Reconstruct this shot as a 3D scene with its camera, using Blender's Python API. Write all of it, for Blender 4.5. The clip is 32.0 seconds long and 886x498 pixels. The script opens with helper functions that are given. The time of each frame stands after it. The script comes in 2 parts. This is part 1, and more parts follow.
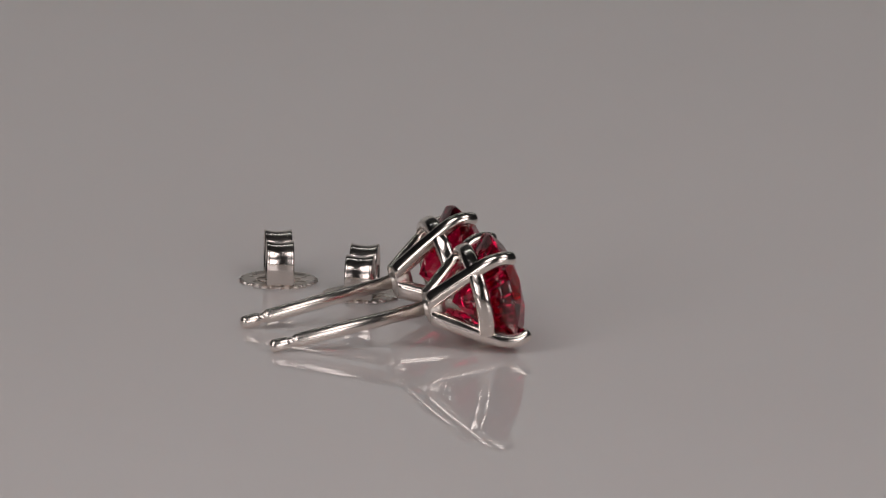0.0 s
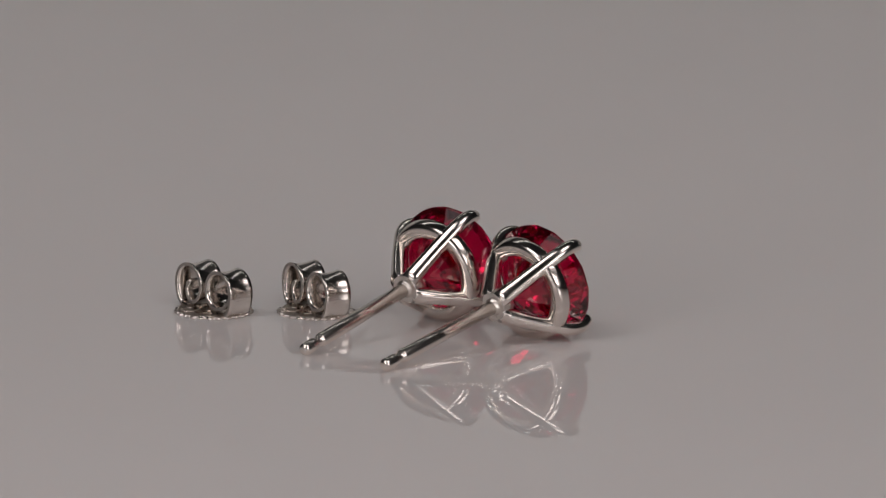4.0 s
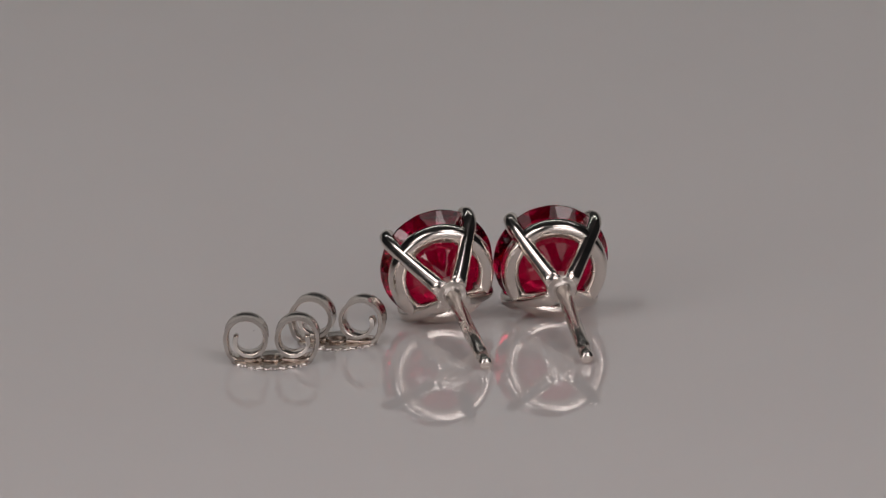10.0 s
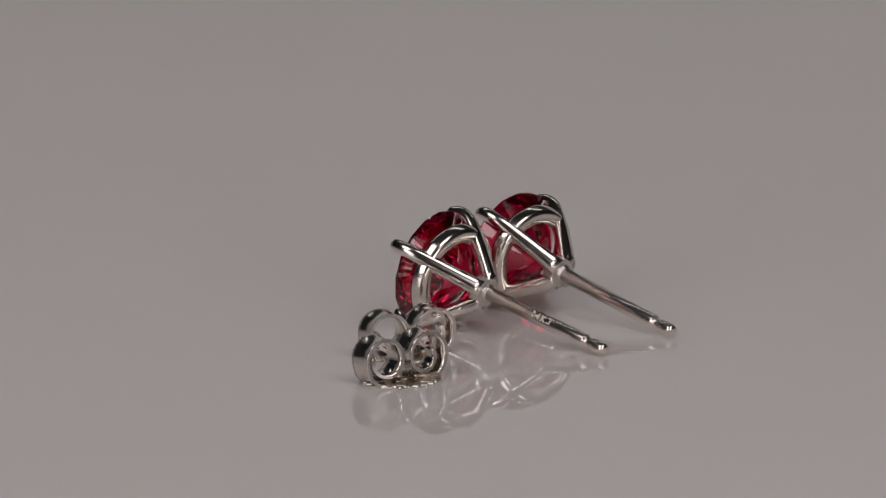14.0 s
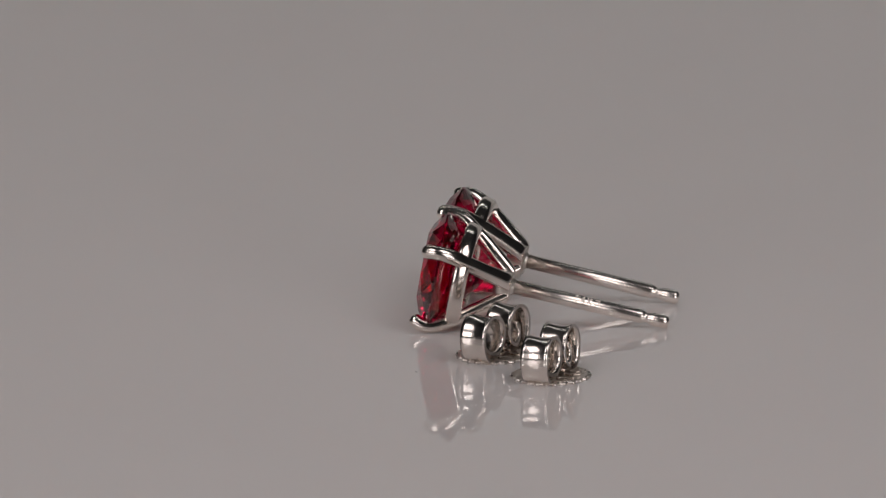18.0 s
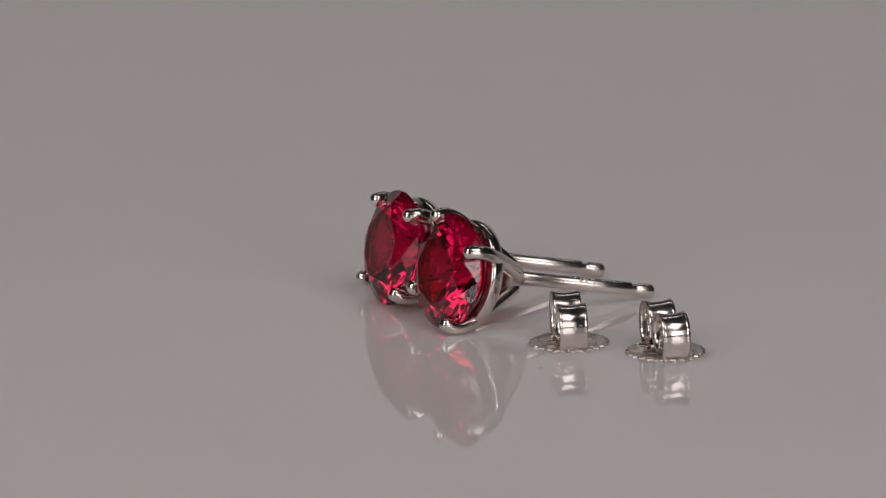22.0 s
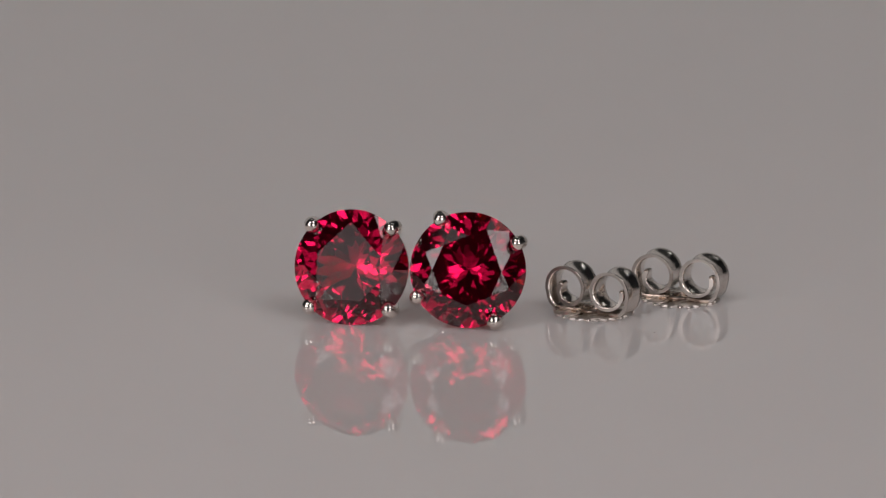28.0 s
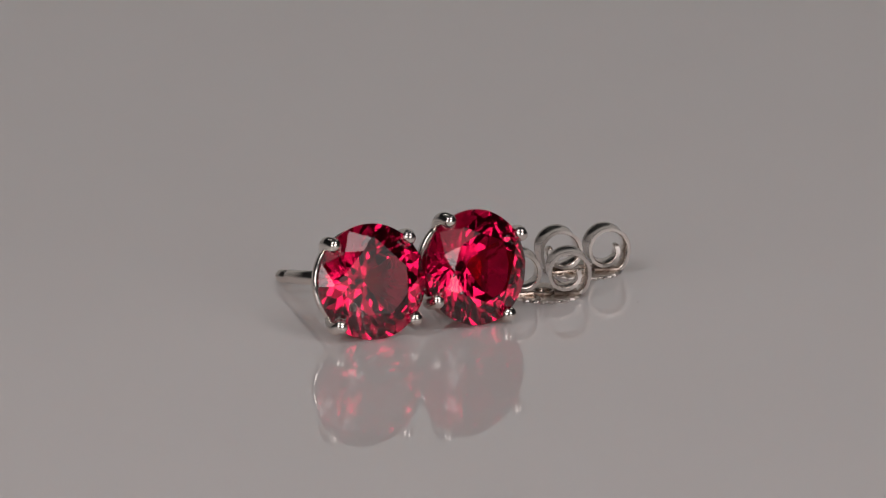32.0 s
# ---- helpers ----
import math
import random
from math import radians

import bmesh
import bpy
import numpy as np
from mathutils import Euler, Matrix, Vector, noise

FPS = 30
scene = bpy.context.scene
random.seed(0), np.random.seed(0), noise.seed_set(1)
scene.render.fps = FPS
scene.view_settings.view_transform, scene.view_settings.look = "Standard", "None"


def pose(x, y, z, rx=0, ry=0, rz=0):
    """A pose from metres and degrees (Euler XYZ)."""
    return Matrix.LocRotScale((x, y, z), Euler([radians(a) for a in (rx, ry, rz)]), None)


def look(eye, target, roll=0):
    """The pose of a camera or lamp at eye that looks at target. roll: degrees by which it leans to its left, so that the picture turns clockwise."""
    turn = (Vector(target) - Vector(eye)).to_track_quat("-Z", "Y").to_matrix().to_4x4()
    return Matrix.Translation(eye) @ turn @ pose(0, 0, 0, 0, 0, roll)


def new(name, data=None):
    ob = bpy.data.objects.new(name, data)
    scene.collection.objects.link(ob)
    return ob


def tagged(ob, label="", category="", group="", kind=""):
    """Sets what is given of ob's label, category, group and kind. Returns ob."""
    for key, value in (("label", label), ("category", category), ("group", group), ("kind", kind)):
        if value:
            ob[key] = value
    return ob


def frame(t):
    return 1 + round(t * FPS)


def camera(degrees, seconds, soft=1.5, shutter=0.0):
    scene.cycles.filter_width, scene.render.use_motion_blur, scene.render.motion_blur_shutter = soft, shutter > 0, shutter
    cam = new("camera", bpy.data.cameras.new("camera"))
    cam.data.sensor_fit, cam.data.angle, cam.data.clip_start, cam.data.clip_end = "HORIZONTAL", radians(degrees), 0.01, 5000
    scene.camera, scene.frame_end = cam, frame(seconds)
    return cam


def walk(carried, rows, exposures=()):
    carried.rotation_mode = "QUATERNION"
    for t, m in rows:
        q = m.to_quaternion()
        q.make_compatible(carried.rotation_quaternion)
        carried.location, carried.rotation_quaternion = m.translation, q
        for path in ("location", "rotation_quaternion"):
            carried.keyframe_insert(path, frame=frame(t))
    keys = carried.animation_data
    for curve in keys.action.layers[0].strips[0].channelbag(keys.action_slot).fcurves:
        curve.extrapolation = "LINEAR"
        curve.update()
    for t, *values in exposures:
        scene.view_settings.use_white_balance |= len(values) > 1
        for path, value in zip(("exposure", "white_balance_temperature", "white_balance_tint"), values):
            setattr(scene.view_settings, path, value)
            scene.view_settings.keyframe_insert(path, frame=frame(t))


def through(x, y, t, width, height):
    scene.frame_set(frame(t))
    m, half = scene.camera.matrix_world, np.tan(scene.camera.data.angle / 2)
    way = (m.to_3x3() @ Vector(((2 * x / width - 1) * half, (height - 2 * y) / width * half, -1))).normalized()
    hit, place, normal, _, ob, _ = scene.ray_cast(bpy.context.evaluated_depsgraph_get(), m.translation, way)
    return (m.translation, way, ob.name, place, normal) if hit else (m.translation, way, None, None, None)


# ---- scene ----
# A turning display disc with a pair of stud earrings and their two backs.
# Lengths in the build functions are millimetres; MM turns them into metres.
MM = 0.001
SECONDS = 32.0

# ---- camera: stands still on a tripod ----
cam = camera(4.5053, SECONDS, soft=1.3)
EYE = (0.0, -0.58220, 0.14508)
EYE_POSE = pose(*EYE, 76.3821, 0.0295, 0.0542)
walk(cam, [(0.0, EYE_POSE), (SECONDS, EYE_POSE)])

# ---- the turn of the display disc ----
RATE = 8.74987        # degrees a second, seen from above against the clock
DRIFT = 2.44          # degrees by which the motor runs unevenly
FACING = 28.0         # the moment to which the plan of the disc belongs
WOBBLE = pose(0, 0, 0, 1.0995, 0.1613, 0)      # the disc sits a little askew on its spindle


def turned(t):
    return pose(0, 0, 0, 0, 0, RATE * (t - FACING) + DRIFT * (t - FACING) * t / 256) @ WOBBLE


def ride(thing):
    """Key a thing that stands on the turning disc."""
    rest = thing.matrix_basis.copy()
    walk(thing, [(k * 0.5, turned(k * 0.5) @ rest) for k in range(int(SECONDS * 2) + 1)])


# ---- the plan: where the studs and backs lie on the disc at the facing moment, in millimetres and degrees ----
A_MID, A_AXIS, A_ROLL, A_SPIN = (0.643, -1.257, 3.225), (0.1442, 0.9651, -0.2185), 14.8, 30.0
B_MID, B_AXIS, B_ROLL, B_SPIN = (-5.586, -0.396, 3.125), (0.2092, 0.9541, -0.2120), -0.7, 23.0
C_XY, C_TURN = (12.105, 4.857), -22.0
D_XY, D_TURN = (7.40, 2.06), -30.0


# ---- light: two soft boxes beside the camera, in a dark studio ----
scene.view_settings.exposure = -0.05
world = bpy.data.worlds.new("studio_air")
scene.world = world
world.use_nodes = True
world.node_tree.nodes["Background"].inputs[0].default_value = (0.5, 0.55, 0.6, 1)
world.node_tree.nodes["Background"].inputs[1].default_value = 0.02


def soft_box(azimuth, elevation, distance, width, height, radiance, colour):
    """A lamp seen from the disc's middle at that azimuth (0 is the camera's side) and elevation."""
    a, e = radians(azimuth), radians(elevation)
    eye = Vector((math.sin(a) * math.cos(e), -math.cos(a) * math.cos(e), math.sin(e))) * distance
    lamp = bpy.data.lights.new("soft_box", "AREA")
    lamp.shape, lamp.size, lamp.size_y, lamp.color = "RECTANGLE", width, height, colour
    lamp.energy = radiance * math.pi * width * height
    ob = new("soft_box", lamp)
    ob.matrix_world = look(eye, (0, 0, 0.003))
    return ob


WARM, NEUTRAL = (1.0, 0.925, 0.925), (0.98, 0.985, 0.955)
# a low and a high lamp on each side of the camera, each with a hot middle and a dim rim
soft_box(-39, 15, 0.42, 0.17, 0.14, 2.7, WARM)
soft_box(29, 14, 0.42, 0.18, 0.14, 2.7, WARM)
soft_box(-37, 17, 0.46, 0.34, 0.20, 0.65, WARM)
soft_box(30, 17, 0.46, 0.34, 0.20, 0.65, WARM)
soft_box(-46, 54, 0.44, 0.19, 0.19, 2.4, WARM)
soft_box(43, 54, 0.44, 0.19, 0.19, 2.2, WARM)
soft_box(-45, 50, 0.47, 0.27, 0.27, 0.55, WARM)
soft_box(42, 50, 0.47, 0.27, 0.27, 0.55, WARM)
# unseen fill light, added to brighten the paper that the disc mirrors
backdrop_fill = bpy.data.lights.new("backdrop_fill", "AREA")
backdrop_fill.shape, backdrop_fill.size, backdrop_fill.size_y, backdrop_fill.energy, backdrop_fill.color = "RECTANGLE", 0.5, 0.05, 0.24, NEUTRAL
new("backdrop_fill", backdrop_fill).matrix_world = look((0, 0.24, 0.34), (0, 0.42, 0.09))


# ---- materials ----
def material(name):
    m = bpy.data.materials.new(name)
    m.use_nodes = True
    nodes, links = m.node_tree.nodes, m.node_tree.links
    return m, nodes, links, nodes["Principled BSDF"]


def noise_node(nodes, links, scale, detail=3.0, stretch=(1, 1, 1)):
    co = nodes.new("ShaderNodeTexCoord")
    mp = nodes.new("ShaderNodeMapping")
    mp.inputs["Scale"].default_value = stretch
    links.new(co.outputs["Object"], mp.inputs["Vector"])
    n = nodes.new("ShaderNodeTexNoise")
    n.inputs["Scale"].default_value, n.inputs["Detail"].default_value = scale, detail
    links.new(mp.outputs["Vector"], n.inputs["Vector"])
    return n


def span(nodes, links, source, low, high, start=0.35, end=0.65):
    r = nodes.new("ShaderNodeMapRange")
    r.inputs["From Min"].default_value, r.inputs["From Max"].default_value = start, end
    r.inputs["To Min"].default_value, r.inputs["To Max"].default_value = low, high
    links.new(source, r.inputs["Value"])
    return r.outputs["Result"]


def tint(nodes, links, factor, a, b):
    mix = nodes.new("ShaderNodeMix")
    mix.data_type = "RGBA"
    mix.inputs["A"].default_value, mix.inputs["B"].default_value = (*a, 1), (*b, 1)
    links.new(factor, mix.inputs["Factor"])
    return mix.outputs["Result"]


def white_gold(name, low, high, bump, grain, stretch=(1, 1, 1), pits=0.0, shade=1.0):
    m, nodes, links, bsdf = material(name)
    wide = noise_node(nodes, links, 900.0, 2.0)
    fine = noise_node(nodes, links, grain, 4.0, stretch)
    links.new(tint(nodes, links, wide.outputs["Fac"], [c * shade for c in (0.85, 0.785, 0.73)], [c * shade for c in (0.89, 0.83, 0.775)]), bsdf.inputs["Base Color"])
    bsdf.inputs["Metallic"].default_value = 1.0
    links.new(span(nodes, links, wide.outputs["Fac"], low, high), bsdf.inputs["Roughness"])
    b = nodes.new("ShaderNodeBump")
    b.inputs["Strength"].default_value, b.inputs["Distance"].default_value = bump, 0.00001
    links.new(fine.outputs["Fac"], b.inputs["Height"])
    links.new(b.outputs["Normal"], bsdf.inputs["Normal"])
    if pits:
        # sparse casting pits
        spots = noise_node(nodes, links, 5200.0, 1.0)
        dent = nodes.new("ShaderNodeBump")
        dent.invert = True
        dent.inputs["Strength"].default_value, dent.inputs["Distance"].default_value = pits, 0.00003
        links.new(span(nodes, links, spots.outputs["Fac"], 0, 1, 0.66, 0.76), dent.inputs["Height"])
        links.new(b.outputs["Normal"], dent.inputs["Normal"])
        links.new(dent.outputs["Normal"], bsdf.inputs["Normal"])
    return m


GOLD = white_gold("polished_white_gold", 0.09, 0.14, 0.07, 7000.0, pits=0.12, shade=0.95)
BRUSHED = white_gold("tumbled_white_gold", 0.12, 0.19, 0.10, 8000.0, pits=0.15, shade=0.93)
DRAWN = white_gold("drawn_white_gold", 0.19, 0.26, 0.05, 9000.0, (1, 1, 0.05), pits=0.08, shade=0.97)
STAMPED = white_gold("stamped_white_gold", 0.14, 0.22, 0.20, 6000.0, pits=0.3, shade=0.90)
SOLDERED = white_gold("soldered_white_gold", 0.30, 0.42, 0.9, 7000.0, shade=0.86)
CAST = white_gold("cast_white_gold", 0.22, 0.34, 1.0, 6000.0, pits=0.6)
SAWN = white_gold("sawn_white_gold", 0.34, 0.50, 1.0, 7000.0, shade=0.60)
ETCHED = white_gold("etched_white_gold", 0.60, 0.72, 0.5, 14000.0)


def tarnished_and_shaded():
    m = white_gold("tarnished_shaded_white_gold", 0.20, 0.34, 0.4, 5000.0)
    nodes, links = m.node_tree.nodes, m.node_tree.links
    stain_and_shade = noise_node(nodes, links, 1100.0, 4.0)
    # brown stains, darkened further by the coils' shade and reflection painted into the colour
    links.new(tint(nodes, links, span(nodes, links, stain_and_shade.outputs["Fac"], 0, 1, 0.50, 0.68), (0.58, 0.49, 0.42), (0.20, 0.15, 0.12)), nodes["Principled BSDF"].inputs["Base Color"])
    return m


TARNISHED_AND_SHADED = tarnished_and_shaded()
BEADED = white_gold("beaded_white_gold", 0.26, 0.36, 0.4, 6000.0, shade=0.90)


def gem_material():
    m, nodes, links, bsdf = material("red_gemstone")
    n = noise_node(nodes, links, 300.0, 2.0)
    links.new(tint(nodes, links, n.outputs["Fac"], (0.62, 0.0042, 0.056), (0.68, 0.0050, 0.062)), bsdf.inputs["Base Color"])
    bsdf.inputs["Transmission Weight"].default_value = 0.985
    bsdf.inputs["Roughness"].default_value = 0.025
    bsdf.inputs["IOR"].default_value = 1.76
    return m


GEM = gem_material()


def plate_material():
    m, nodes, links, bsdf = material("white_gloss_acrylic")
    wide = noise_node(nodes, links, 22.0, 3.0)
    links.new(tint(nodes, links, wide.outputs["Fac"], (0.752, 0.715, 0.702), (0.768, 0.735, 0.722)), bsdf.inputs["Base Color"])
    fine = noise_node(nodes, links, 140.0, 4.0)
    links.new(span(nodes, links, fine.outputs["Fac"], 0.004, 0.014), bsdf.inputs["Roughness"])
    bsdf.inputs["IOR"].default_value = 1.46
    # light spreads a little way inside the milky sheet
    bsdf.inputs["Subsurface Weight"].default_value = 0.8
    bsdf.inputs["Subsurface Radius"].default_value = (1.0, 0.9, 0.85)
    bsdf.inputs["Subsurface Scale"].default_value = 0.004
    return m


ACRYLIC = plate_material()


def matt(name, a, b, rough, scale):
    m, nodes, links, bsdf = material(name)
    n = noise_node(nodes, links, scale, 5.0)
    links.new(tint(nodes, links, n.outputs["Fac"], a, b), bsdf.inputs["Base Color"])
    bsdf.inputs["Roughness"].default_value = rough
    bump = nodes.new("ShaderNodeBump")
    bump.inputs["Strength"].default_value, bump.inputs["Distance"].default_value = 0.2, 0.0005
    links.new(n.outputs["Fac"], bump.inputs["Height"])
    links.new(bump.outputs["Normal"], bsdf.inputs["Normal"])
    return m


PAPER = matt("white_backdrop_paper", (0.74, 0.73, 0.71), (0.79, 0.78, 0.76), 0.8, 30.0)
# bluish grey of the unseen surround, set by the dark reflections in the metal
DARK_SURROUND = matt("dark_unseen_surround", (0.110, 0.122, 0.130), (0.128, 0.142, 0.150), 0.9, 12.0)
TABLE = matt("grey_table_laminate", (0.30, 0.29, 0.28), (0.36, 0.35, 0.34), 0.6, 40.0)
DUST = matt("dark_dust", (0.10, 0.09, 0.08), (0.16, 0.14, 0.13), 0.9, 4000.0)


# ---- mesh helpers ----
def part(name, bm, mat, parent=None, label="", smooth=True, scale=MM):
    """Link a bmesh, in millimetres, as one mesh object under a thing or a part."""
    bmesh.ops.recalc_face_normals(bm, faces=bm.faces)
    for f in bm.faces:
        f.smooth = smooth
    bmesh.ops.scale(bm, vec=(scale, scale, scale), verts=bm.verts)
    me = bpy.data.meshes.new(name)
    bm.to_mesh(me)
    bm.free()
    me.materials.append(mat)
    ob = new(name, me)
    ob.parent = parent
    return tagged(ob, label) if label else ob


def rings(bm, loops, closed=False, cap=True):
    """Join loops of equally many points with quads."""
    rows = [[bm.verts.new(p) for p in loop] for loop in loops]
    n = len(rows[0])
    pairs = list(zip(rows, rows[1:])) + ([(rows[-1], rows[0])] if closed else [])
    for a, b in pairs:
        for i in range(n):
            bm.faces.new((a[i], a[(i + 1) % n], b[(i + 1) % n], b[i]))
    if cap and not closed:
        bm.faces.new(rows[0])
        bm.faces.new(rows[-1])
    return rows


def lathe(bm, profile, n=40, cap=True):
    """Turn (radius, height) points round the z axis."""
    rings(bm, [[(r * math.cos(a), r * math.sin(a), z) for a in (2 * math.pi * k / n for k in range(n))] for r, z in profile], cap=cap)


def sweep(bm, path, wide, deep, side, n=20, square=None):
    """A rod of oval section along a path; side is the direction across in which it is wide."""
    loops = []
    side = Vector(side).normalized()
    for i, p in enumerate(path):
        p = Vector(p)
        ahead = (Vector(path[min(i + 1, len(path) - 1)]) - Vector(path[max(i - 1, 0)])).normalized()
        across = (side - ahead * side.dot(ahead)).normalized()
        up = ahead.cross(across)
        loop = []
        for k in range(n):
            c, s = math.cos(2 * math.pi * k / n), math.sin(2 * math.pi * k / n)
            # below 1 the section grows from an oval to a rounded square
            c, s = math.copysign(abs(c) ** (square[i] if square else 1), c), math.copysign(abs(s) ** (square[i] if square else 1), s)
            loop.append(p + across * (wide[i] * c) + up * (deep[i] * s))
        loops.append(loop)
    rings(bm, loops)


# ---- the setting ----
def slab(name, low, high, mat, kind="structure", label="", category=""):
    bm = bmesh.new()
    bmesh.ops.create_cube(bm, size=1)
    for v in bm.verts:
        v.co = Vector([lo + (hi - lo) * (c + 0.5) for lo, hi, c in zip(low, high, v.co)])
    ob = part(name, bm, mat, None, label, smooth=False, scale=1.0)
    return tagged(ob, "", category, "", kind)


DISC_R, DISC_H = 130.0, 18.0
WARP, WARP_WAY, LIFT = 6.0e-4, radians(115), 0.06
slab("ground", (-0.9, -0.9, -0.058), (0.9, 0.9, -DISC_H * MM), TABLE, label="grey studio table under the turning disc", category="table")
# unseen sheet, added so the glossy disc has something pale to mirror
slab("backdrop", (-0.6, 0.42, -DISC_H * MM), (0.6, 0.424, 0.19), PAPER, label="unseen white paper sheet behind the disc, added as a reflector", category="backdrop")
# unseen walls and ceiling, added to shut out light and darken reflections
for nm, lo, hi in (("added_wall_north", (-0.9, 0.86, -DISC_H * MM), (0.9, 0.9, 1.0)), ("added_wall_south", (-0.9, -0.9, -DISC_H * MM), (0.9, -0.86, 1.0)),
                   ("added_wall_west", (-0.9, -0.86, -DISC_H * MM), (-0.86, 0.86, 1.0)), ("added_wall_east", (0.86, -0.86, -DISC_H * MM), (0.9, 0.86, 1.0))):
    slab(nm, lo, hi, DARK_SURROUND, label="unseen dark wall, added to keep reflections dark", category="wall")
slab("ceiling", (-0.9, -0.9, 1.0), (0.9, 0.9, 1.04), DARK_SURROUND, label="unseen dark ceiling, added to keep reflections dark", category="ceiling")


def build_turntable():
    thing = tagged(new("turntable"), "white glossy acrylic display disc on a grey table", "turntable")
    bm = bmesh.new()
    top = [2.0 * k for k in range(30, 0, -1)]
    lathe(bm, [(0.001, -5), (DISC_R - 1, -5), (DISC_R, -4), (DISC_R, -1), (DISC_R - 0.3, -0.3), (DISC_R - 1, 0)] + [(r, 0) for r in (115, 100, 85, 72)] + [(r, 0) for r in top] + [(0.5, 0), (0.001, 0)], 160, cap=False)
    for v in bm.verts:
        if v.co.z == 0:
            # the sheet is slightly warped
            r = math.hypot(v.co.x, v.co.y)
            way = math.atan2(v.co.y, v.co.x) - WARP_WAY
            v.co.z = LIFT - WARP * max(r - 6, 0) ** 2 * math.cos(way) * math.exp(-(r / 80) ** 2)
    part("plate", bm, ACRYLIC, thing)
    bm = bmesh.new()
    lathe(bm, [(0.01, -DISC_H - 0.2), (24, -DISC_H - 0.2), (25, -DISC_H + 1), (25, -6), (24, -5.004), (0.01, -5.004)], 64)
    part("spindle", bm, TABLE, thing, "grey spindle under the plate")
    for x, y, long, turn in ((-4.58, -12.72, 0.16, 10), (10.6, -2.15, 0.18, 60)):
        bm = bmesh.new()
        bmesh.ops.create_icosphere(bm, subdivisions=2, radius=1)
        for v in bm.verts:
            v.co = Vector((v.co.x * long / 2, v.co.y * 0.03, v.co.z * 0.012 + 0.008 + LIFT)) + 0.02 * noise.noise_vector(v.co * 2 + Vector((x, y, 0)))
        speck = part("dust_speck", bm, DUST, thing, "tiny dark speck of dust")
        speck.matrix_basis = pose(x * MM, y * MM, 0, 0, 0, turn)
    return thing


# ---- stud earring: the z axis runs along the post, from the stone to the tip ----
GEM_R = 3.09
GIRDLE = 0.40       # height of the girdle behind the prong balls
TABLE_Z = -0.41


def build_gem(spin, under, askew):
    """A round brilliant, cut plane by plane out of a cylinder; it sits a little askew between its prongs."""
    bm = bmesh.new()
    bmesh.ops.create_cone(bm, cap_ends=True, segments=96, radius1=GEM_R, radius2=GEM_R, depth=12)
    thick = 0.07
    uneven = random.Random(round(spin * 10))

    def cut(angle, azimuth, through, front):
        off = 0.08 if front else 0.5
        a, az = radians(angle + uneven.uniform(-off, off)), radians(azimuth + uneven.uniform(-off, off))
        s = -1 if front else 1
        no = Vector((math.sin(a) * math.cos(az), math.sin(a) * math.sin(az), s * math.cos(a)))
        cut_geom = bmesh.ops.bisect_plane(bm, geom=bm.verts[:] + bm.edges[:] + bm.faces[:], dist=1e-5, plane_co=through, plane_no=no, clear_outer=True)["geom_cut"]
        edges = [e for e in cut_geom if isinstance(e, bmesh.types.BMEdge)]
        if edges:
            bmesh.ops.edgeloop_fill(bm, edges=edges)

    def rim(azimuth, z, r=GEM_R):
        return (r * math.cos(radians(azimuth)), r * math.sin(radians(azimuth)), z)

    top, low = GIRDLE - thick, GIRDLE + thick
    table_r = GEM_R * 0.60
    main_up = math.degrees(math.atan2(top - TABLE_Z, GEM_R - table_r))
    cut(0.0, 0.0, (0, 0, TABLE_Z), True)
    for k in range(8):
        az = spin + 45 * k
        cut(main_up, az, rim(az, top), True)
    for k in range(8):
        az = spin + 45 * k + 22.5
        cut(main_up * 0.60, az, rim(az, TABLE_Z, table_r * math.cos(radians(22.5))), True)
        for d in (-11.25, 11.25):
            cut(main_up + 7.0, az + d, rim(az, top + 0.01), True)
    # the back is cut in four tiers that grow flatter towards the point
    z, share = low, 1.0
    for angle, count, shift, inner in ((43.4, 16, 11.25, 0.80), (41.5, 16, 0.0, 0.58), (39.6, 16, 11.25, 0.32), (37.2, 8, 0.0, 0.0)):
        for k in range(count):
            az = spin + under + shift + 360 / count * k
            cut(angle, az, rim(az, z, GEM_R * share), False)
        z += (share - inner) * GEM_R * math.tan(radians(angle))
        share = inner
    bmesh.ops.dissolve_limit(bm, angle_limit=radians(0.3), verts=bm.verts, edges=bm.edges)
    bmesh.ops.rotate(bm, cent=(0, 0, GIRDLE), matrix=Matrix.Rotation(radians(askew), 3, "Y"), verts=bm.verts)
    return bm


def prong_path():
    """(radius, height, half width, half depth) along a prong from the hub to its ball."""
    rows = [(0.40, 4.58, 0.48, 0.36), (0.61, 4.31, 0.47, 0.38), (0.82, 4.05, 0.46, 0.39), (1.05, 3.76, 0.45, 0.40), (1.37, 3.36, 0.43, 0.40), (1.98, 2.60, 0.415, 0.39), (2.52, 1.87, 0.41, 0.38)]
    a, b, c = (2.86, 1.40), (3.26, 0.82), (3.16, 0.27)
    for k in range(9):
        u = k / 8
        r = (1 - u) ** 2 * a[0] + 2 * u * (1 - u) * b[0] + u * u * c[0]
        z = (1 - u) ** 2 * a[1] + 2 * u * (1 - u) * b[1] + u * u * c[1]
        rows.append((r, z, 0.41 - 0.03 * u, 0.375 + 0.005 * u))
    for k in range(1, 8):
        u = k / 7
        wide = 0.385 * math.sqrt(max(1 - max(2.2 * u - 1.2, 0) ** 2, 0.0016))
        rows.append((3.16 - 0.20 * u - 0.10 * u * u, 0.28 - 0.62 * u, max(wide, 0.02), max(wide * 0.97, 0.02)))
    return rows


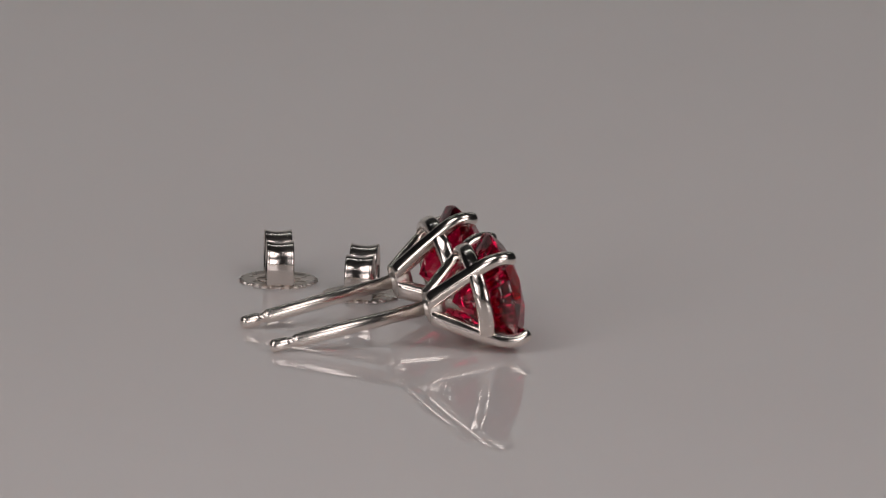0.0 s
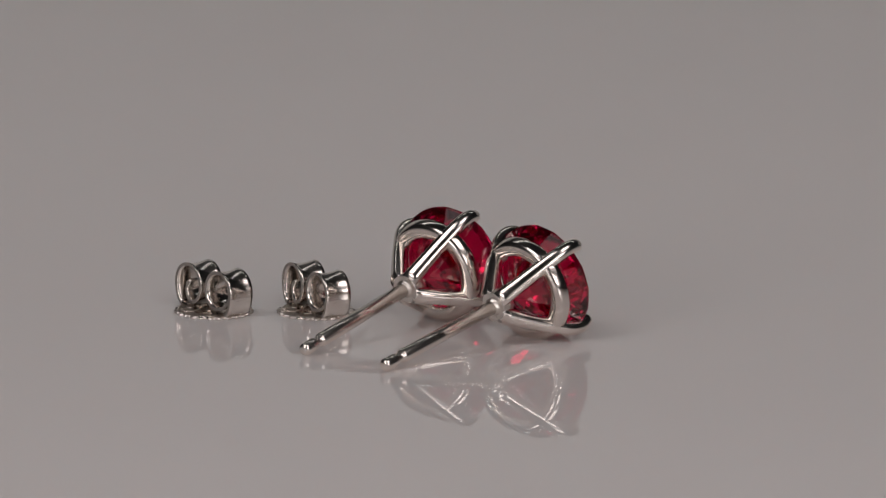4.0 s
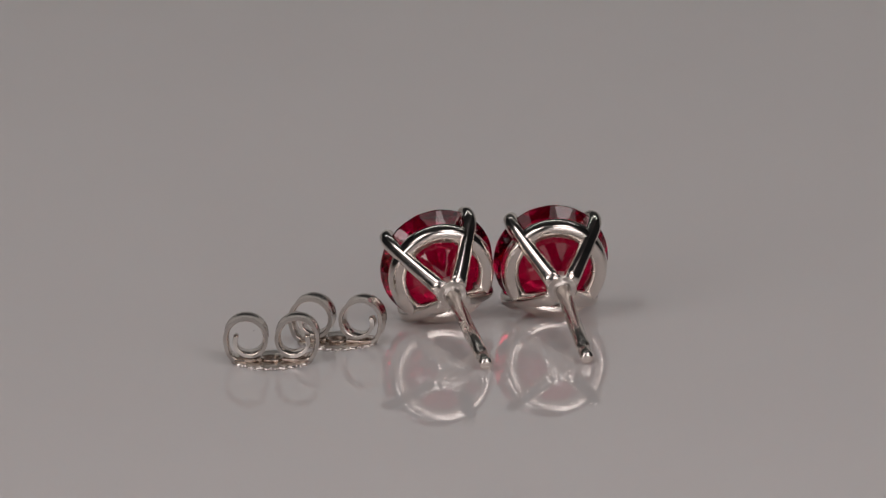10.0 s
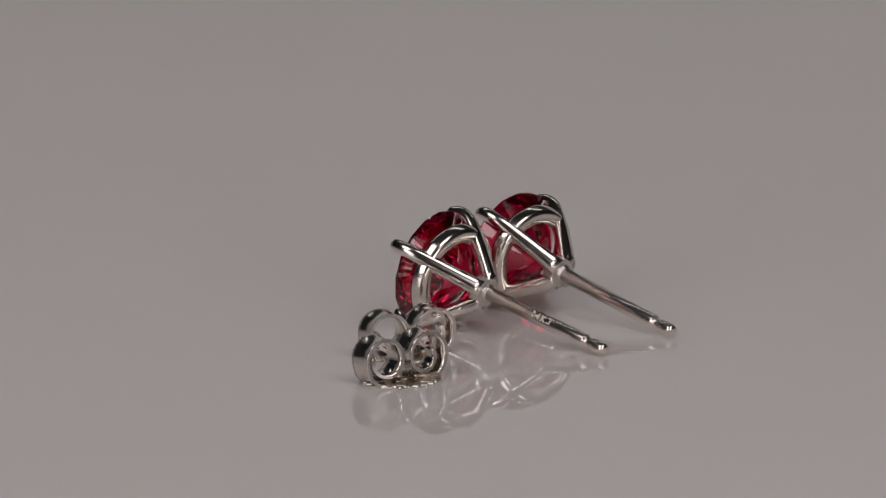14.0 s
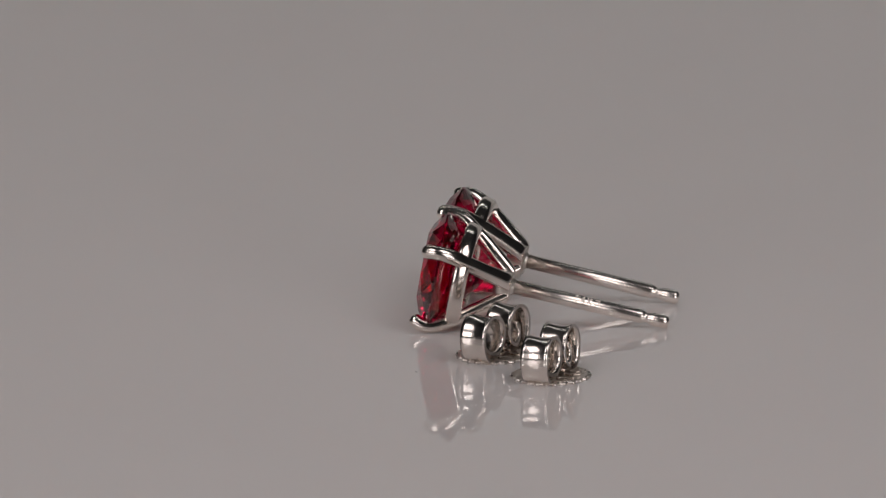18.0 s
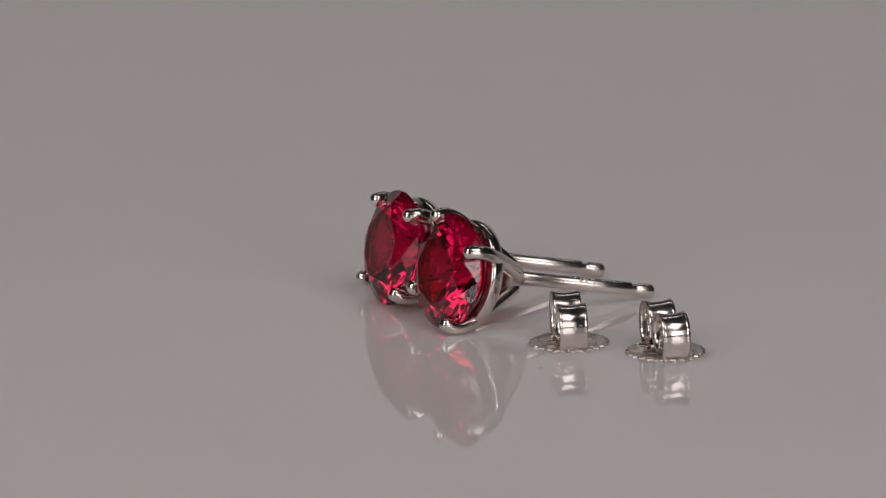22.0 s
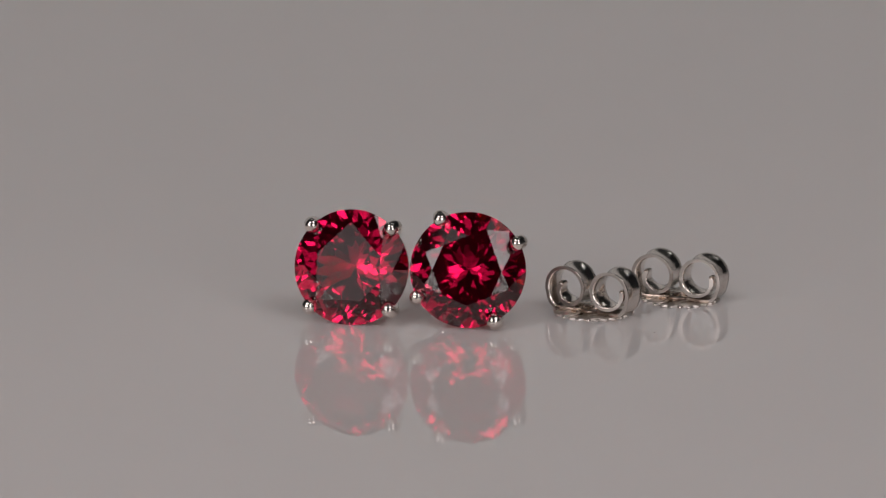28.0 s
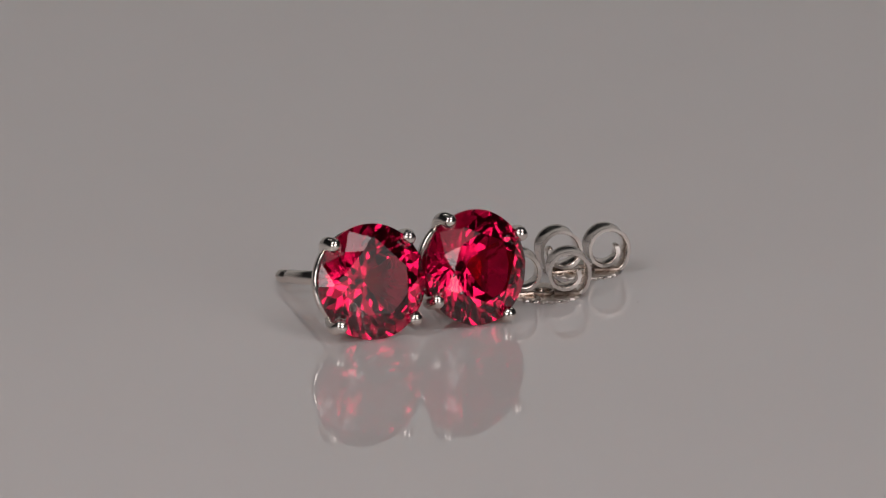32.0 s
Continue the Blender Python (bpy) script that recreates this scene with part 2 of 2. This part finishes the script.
def inner_side(face, c, s):
    """Whether a face of a prong looks to the post's axis rather than away from it."""
    mid = face.calc_center_median()
    r, z = mid.x * c + mid.y * s, mid.z
    return z > 1.2 and r * 0.79 + z * 0.61 < 0.48 * 0.79 + 4.38 * 0.61 - 0.12


def build_stud(spin, under, askew, label, stamped):
    thing = tagged(new("stud_earring"), label, "earring", "pair of stud earrings")
    part("gemstone", build_gem(spin, under, askew), GEM, thing, "faceted round red gemstone", smooth=False)
    bm = bmesh.new()
    n, m = 80, 24
    loops = []
    for k in range(n):
        a = 2 * math.pi * k / n
        loop = []
        for j in range(m):
            b = 2 * math.pi * j / m
            cr, cz = math.cos(b), math.sin(b)
            # a flattened band, leaning with the prongs
            pr = math.copysign(abs(cr) ** 0.64, cr) * 0.42
            pz = math.copysign(abs(cz) ** 0.64, cz) * 0.42
            r = 2.41 + pr - 0.25 * pz
            loop.append((r * math.cos(a), r * math.sin(a), 1.84 + pz + 0.12 * pr))
        loops.append(loop)
    rings(bm, loops, closed=True)
    bm.normal_update()
    for f in bm.faces:
        mid = f.calc_center_median()
        f.material_index = 1 if math.hypot(mid.x, mid.y) < 2.20 else 0
    part("gallery_ring", bm, BRUSHED, thing).data.materials.append(CAST)
    for k in range(4):
        az = radians(45 + 90 * k)
        c, s = math.cos(az), math.sin(az)
        bm = bmesh.new()
        rows = prong_path()
        sweep(bm, [(r * c, r * s, z) for r, z, _, _ in rows], [w for _, _, w, _ in rows], [d for _, _, _, d in rows], (-s, c, 0), 28, [0.8 if z > 1.7 else min(1.0, 0.8 + 0.2 * (1.7 - z) / 0.9) for _, z, _, _ in rows])
        cut_off = bmesh.ops.bisect_plane(bm, geom=bm.verts[:] + bm.edges[:] + bm.faces[:], dist=1e-5, plane_co=(0, 0, 4.44), plane_no=(0, 0, 1), clear_outer=True)["geom_cut"]
        bmesh.ops.edgeloop_fill(bm, edges=[e for e in cut_off if isinstance(e, bmesh.types.BMEdge)])
        bm.normal_update()
        middle = Vector((0, 0, 2.0))
        for f in bm.faces:
            inward = (middle - f.calc_center_median()).normalized()
            f.material_index = 1 if abs(f.normal.dot(inward)) > 0.6 and inner_side(f, c, s) else 2 if f.calc_center_median().z < 0.45 else 0
        prong = part("prong", bm, BRUSHED, thing, "white gold prong with a polished ball end")
        prong.data.materials.append(CAST)
        prong.data.materials.append(GOLD)
    bm = bmesh.new()
    lathe(bm, [(0.02, 3.5), (0.5, 3.52), (0.78, 3.76), (0.80, 4.00), (0.795, 4.33), (0.79, 4.40), (0.78, 4.435), (0.77, 4.448), (0.75, 4.453), (0.58, 4.455), (0.52, 4.458), (0.49, 4.47), (0.46, 4.50), (0.435, 4.55), (0.41, 4.60), (0.39, 4.64)], 48)
    for v in bm.verts:
        if v.co.z > 4.453:
            v.co += 0.035 * noise.noise_vector(v.co * 5 + Vector((spin, 0, 0)))
    part("hub", bm, SOLDERED, thing, "round hub joining the prongs")
    # little beads of solder where the ring meets the prongs
    for az in ((52, -36) if stamped else (128,)):
        bm = bmesh.new()
        bmesh.ops.create_icosphere(bm, subdivisions=3, radius=0.21)
        for v in bm.verts:
            v.co += 0.09 * noise.noise_vector(v.co * 9 + Vector((az, 0, 0)))
            v.co.z *= 1.3
            v.co += Vector((2.08 * math.cos(radians(az)), 2.08 * math.sin(radians(az)), 1.92))
        part("solder_bead", bm, SOLDERED, thing)
    bm = bmesh.new()
    end = 13.06
    lathe(bm, [(0.02, 4.30), (0.38, 4.30), (0.38, end - 1.50), (0.372, end - 1.46), (0.30, end - 1.36), (0.265, end - 1.24), (0.27, end - 1.12),
               (0.32, end - 0.98), (0.355, end - 0.90), (0.36, end - 0.28), (0.34, end - 0.15), (0.27, end - 0.05), (0.16, end - 0.008), (0.02, end)], 32)
    post = part("post", bm, DRAWN, thing, "straight white gold post with a notched rounded tip")
    if stamped:
        hallmark(post)
    return thing


def hallmark(post):
    """Stamped letters, wrapped round the post."""
    curve = bpy.data.curves.new("hallmark", "FONT")
    curve.body, curve.size, curve.extrude, curve.space_character = "14K", 0.50, 0.05, 1.35
    curve.offset = 0.006
    temp = new("hallmark", curve)
    me = temp.to_mesh(depsgraph=bpy.context.evaluated_depsgraph_get())
    bm = bmesh.new()
    bm.from_mesh(me)
    temp.to_mesh_clear()
    bpy.data.objects.remove(temp)
    wide = max(v.co.x for v in bm.verts)
    for lo, hi, y0, y1 in ((0.10, 0.36, 0.30, 0.38), (0.10, 0.18, 0.02, 0.38), (0.10, 0.36, 0.0, 0.08), (0.28, 0.36, 0.0, 0.24)):
        for f in bmesh.ops.create_cube(bm, size=1)["verts"]:
            f.co = Vector((wide + (lo + hi) / 2 + f.co.x * (hi - lo), (y0 + y1) / 2 + f.co.y * (y1 - y0), f.co.z * 0.04))
    for v in bm.verts:
        r = 0.388 + v.co.z * 0.5
        a = radians(119) - (v.co.y - 0.22) / 0.388
        v.co = Vector((r * math.cos(a), r * math.sin(a), 7.88 + v.co.x))
    part("hallmark", bm, ETCHED, post, "stamped fineness mark", smooth=False)


# ---- earring back: a scalloped plate with a strip rolled into two coils ----
def strip_line():
    """The rolled strip in profile, from under the coil to its inner end: (x, z, half width)."""
    cx, cz, r = 1.35, 1.38, 1.0
    rows = [(0.55, 0.21, 0.60), (1.1, 0.19, 0.68), (1.55, 0.18, 0.74), (1.90, 0.22, 0.74), (2.13, 0.38, 0.735), (2.27, 0.64, 0.735), (2.33, 0.97, 0.735), (2.345, 1.18, 0.735)]
    # round off the bend from the foot into the coil
    for _ in range(2):
        cut = [rows[0]]
        for p, q in zip(rows, rows[1:]):
            cut += [tuple(0.75 * a + 0.25 * b for a, b in zip(p, q)), tuple(0.25 * a + 0.75 * b for a, b in zip(p, q))]
        rows = cut + [rows[-1]]
    for k in range(0, 36):
        a = radians(-8 + 10.6 * k)
        late = max(0.0, (k - 20) / 15)
        rr = r * (1 - 0.46 * late ** 1.4)
        # the last part of the strip narrows to a rounded tongue
        end = max(0.0, (k - 24) / 11)
        rows.append((cx + rr * math.cos(a), cz + rr * math.sin(a), 0.735 - 0.42 * end ** 0.8))
    x, z, w = rows[-1]
    rows.append((x + 0.015, z + 0.07, w - 0.07))
    rows.append((x + 0.02, z + 0.12, w - 0.19))
    return rows


def build_coil(side, thing):
    rows = strip_line()
    bm = bmesh.new()
    across = 8
    loops = []
    for i, (x, z, w) in enumerate(rows):
        ax, az, _ = rows[max(i - 1, 0)]
        bx, bz, _ = rows[min(i + 1, len(rows) - 1)]
        t = Vector((bx - ax, 0, bz - az)).normalized()
        no = Vector((t.z, 0, -t.x))          # away from the coil's middle
        outer, inner = [], []
        for k in range(across + 1):
            v = 2 * k / across - 1
            flare = 0.12 * v * v * min(1.0, 0.1 + 0.9 * (i / 30) ** 2) * min(1.0, max(0.0, (len(rows) - 4 - i) / 12))
            edge = (0.098 if abs(v) < 0.99 else 0.086) * (0.55 if i == len(rows) - 1 else 1.35 if i > len(rows) - 7 else 1.0)
            mid = Vector((x, w * v, z)) + no * (flare - 0.03)
            outer.append(mid + no * edge)
            inner.append(mid - no * edge)
        loops.append([Vector((p.x * side, p.y, p.z)) for p in outer + inner[::-1]])
    rings(bm, loops)
    bm.normal_update()
    for f in bm.faces:
        # the foot under the coil: stained, with the shade there painted in
        low = f.calc_center_median().z < 0.33 and abs(f.calc_center_median().x) < 1.9
        f.material_index = 2 if low else 1 if abs(f.normal.y) > 0.8 else 0
    ob = part("coil", bm, STAMPED, thing)
    ob.data.materials.append(SAWN)
    ob.data.materials.append(TARNISHED_AND_SHADED)
    for p in ob.data.polygons:
        p.use_smooth = p.material_index != 1
    return ob


def build_back(label):
    thing = tagged(new("earring_back"), label, "earring back", "pair of earring backs")
    bm = bmesh.new()
    n = 264
    teeth = 26
    loops = []

    def ring(r, z, wave=0.0, lift=0.0):
        out = []
        for k in range(n):
            a = 2 * math.pi * k / n
            b = 0.5 + 0.5 * math.cos(teeth * a)
            rr = r + wave * b
            out.append((rr * math.cos(a), rr * math.sin(a), z + lift * b))
        return out

    loops = [ring(0.45, 0.03), ring(1.2, 0.02), ring(1.85, 0.0), ring(1.93, 0.01, 0.15), ring(1.96, 0.05, 0.17), ring(1.96, 0.10, 0.17), ring(1.935, 0.15, 0.16), ring(1.88, 0.175, 0.12),
             ring(1.83, 0.155, 0.04), ring(1.74, 0.13), ring(1.2, 0.12), ring(0.75, 0.13), ring(0.6, 0.16), ring(0.5, 0.16), ring(0.45, 0.13)]
    rings(bm, loops, closed=True)
    # the plate's middle between the coils gets the stains and painted shade
    for f in bm.faces:
        mid = f.calc_center_median()
        f.material_index = 1 if math.hypot(mid.x, mid.y) < 1.1 else 0
    part("plate", bm, BEADED, thing, "scalloped round plate with a centre hole").data.materials.append(TARNISHED_AND_SHADED)
    for side in (-1, 1):
        build_coil(side, thing)
    bm = bmesh.new()
    lathe(bm, [(0.44, 0.14), (0.70, 0.14), (0.70, 0.22), (0.64, 0.27), (0.52, 0.27), (0.44, 0.22), (0.42, 0.05)], 36, cap=False)
    part("collar", bm, TARNISHED_AND_SHADED, thing)
    # raised oval loops on the plate under the coils
    for x, y, a, b, turn in ((-0.80, -0.98, 0.42, 0.50, 10), (0.80, -0.98, 0.42, 0.50, -10), (-0.80, 0.98, 0.42, 0.50, -10), (0.80, 0.98, 0.42, 0.50, 10)):
        bm = bmesh.new()
        loops = []
        for k in range(28):
            u = 2 * math.pi * k / 28
            out = Vector((math.cos(u), math.sin(u), 0))
            loops.append([Vector((a * out.x, b * out.y, 0)) + out * (0.09 * math.cos(q)) + Vector((0, 0, 0.022 * math.sin(q))) for q in (2 * math.pi * j / 8 for j in range(8))])
        rings(bm, loops, closed=True)
        part("raised_loop", bm, BEADED, thing, "raised oval loop stamped on the plate").matrix_basis = pose(x * MM, y * MM, 0.14 * MM, 0, 0, turn)
    return thing


def stud_pose(middle, axis, roll):
    """The pose of a stud: middle of the ring of prong balls, the direction of its post, and its turn about the post."""
    z = Vector(axis).normalized()
    x = Vector((0, 0, 1)).cross(z).normalized()
    y = z.cross(x)
    m = Matrix((x, y, z)).transposed().to_4x4()
    return Matrix.Translation(Vector(middle) * MM) @ m @ pose(0, 0, 0, 0, 0, roll)


turntable = build_turntable()

stamped_stud = build_stud(A_SPIN, 0.0, 4.5, "white gold stud with round red stone and stamped post, lying down", True)
stamped_stud.matrix_basis = stud_pose(A_MID, A_AXIS, A_ROLL)
plain_stud = build_stud(B_SPIN, 22.5, 0.8, "white gold stud with round red stone and plain post, lying down", False)
plain_stud.matrix_basis = stud_pose(B_MID, B_AXIS, B_ROLL)
outer_back = build_back("white gold butterfly earring back standing on the disc, set apart")
outer_back.matrix_basis = pose(C_XY[0] * MM, C_XY[1] * MM, 0.02 * MM, 0, 0, C_TURN)
inner_back = build_back("white gold butterfly earring back standing close behind the studs")
inner_back.matrix_basis = pose(D_XY[0] * MM, D_XY[1] * MM, 0.02 * MM, 0, 0, D_TURN)


def motions():
    for thing in (turntable, stamped_stud, plain_stud, outer_back, inner_back):
        ride(thing)


motions()
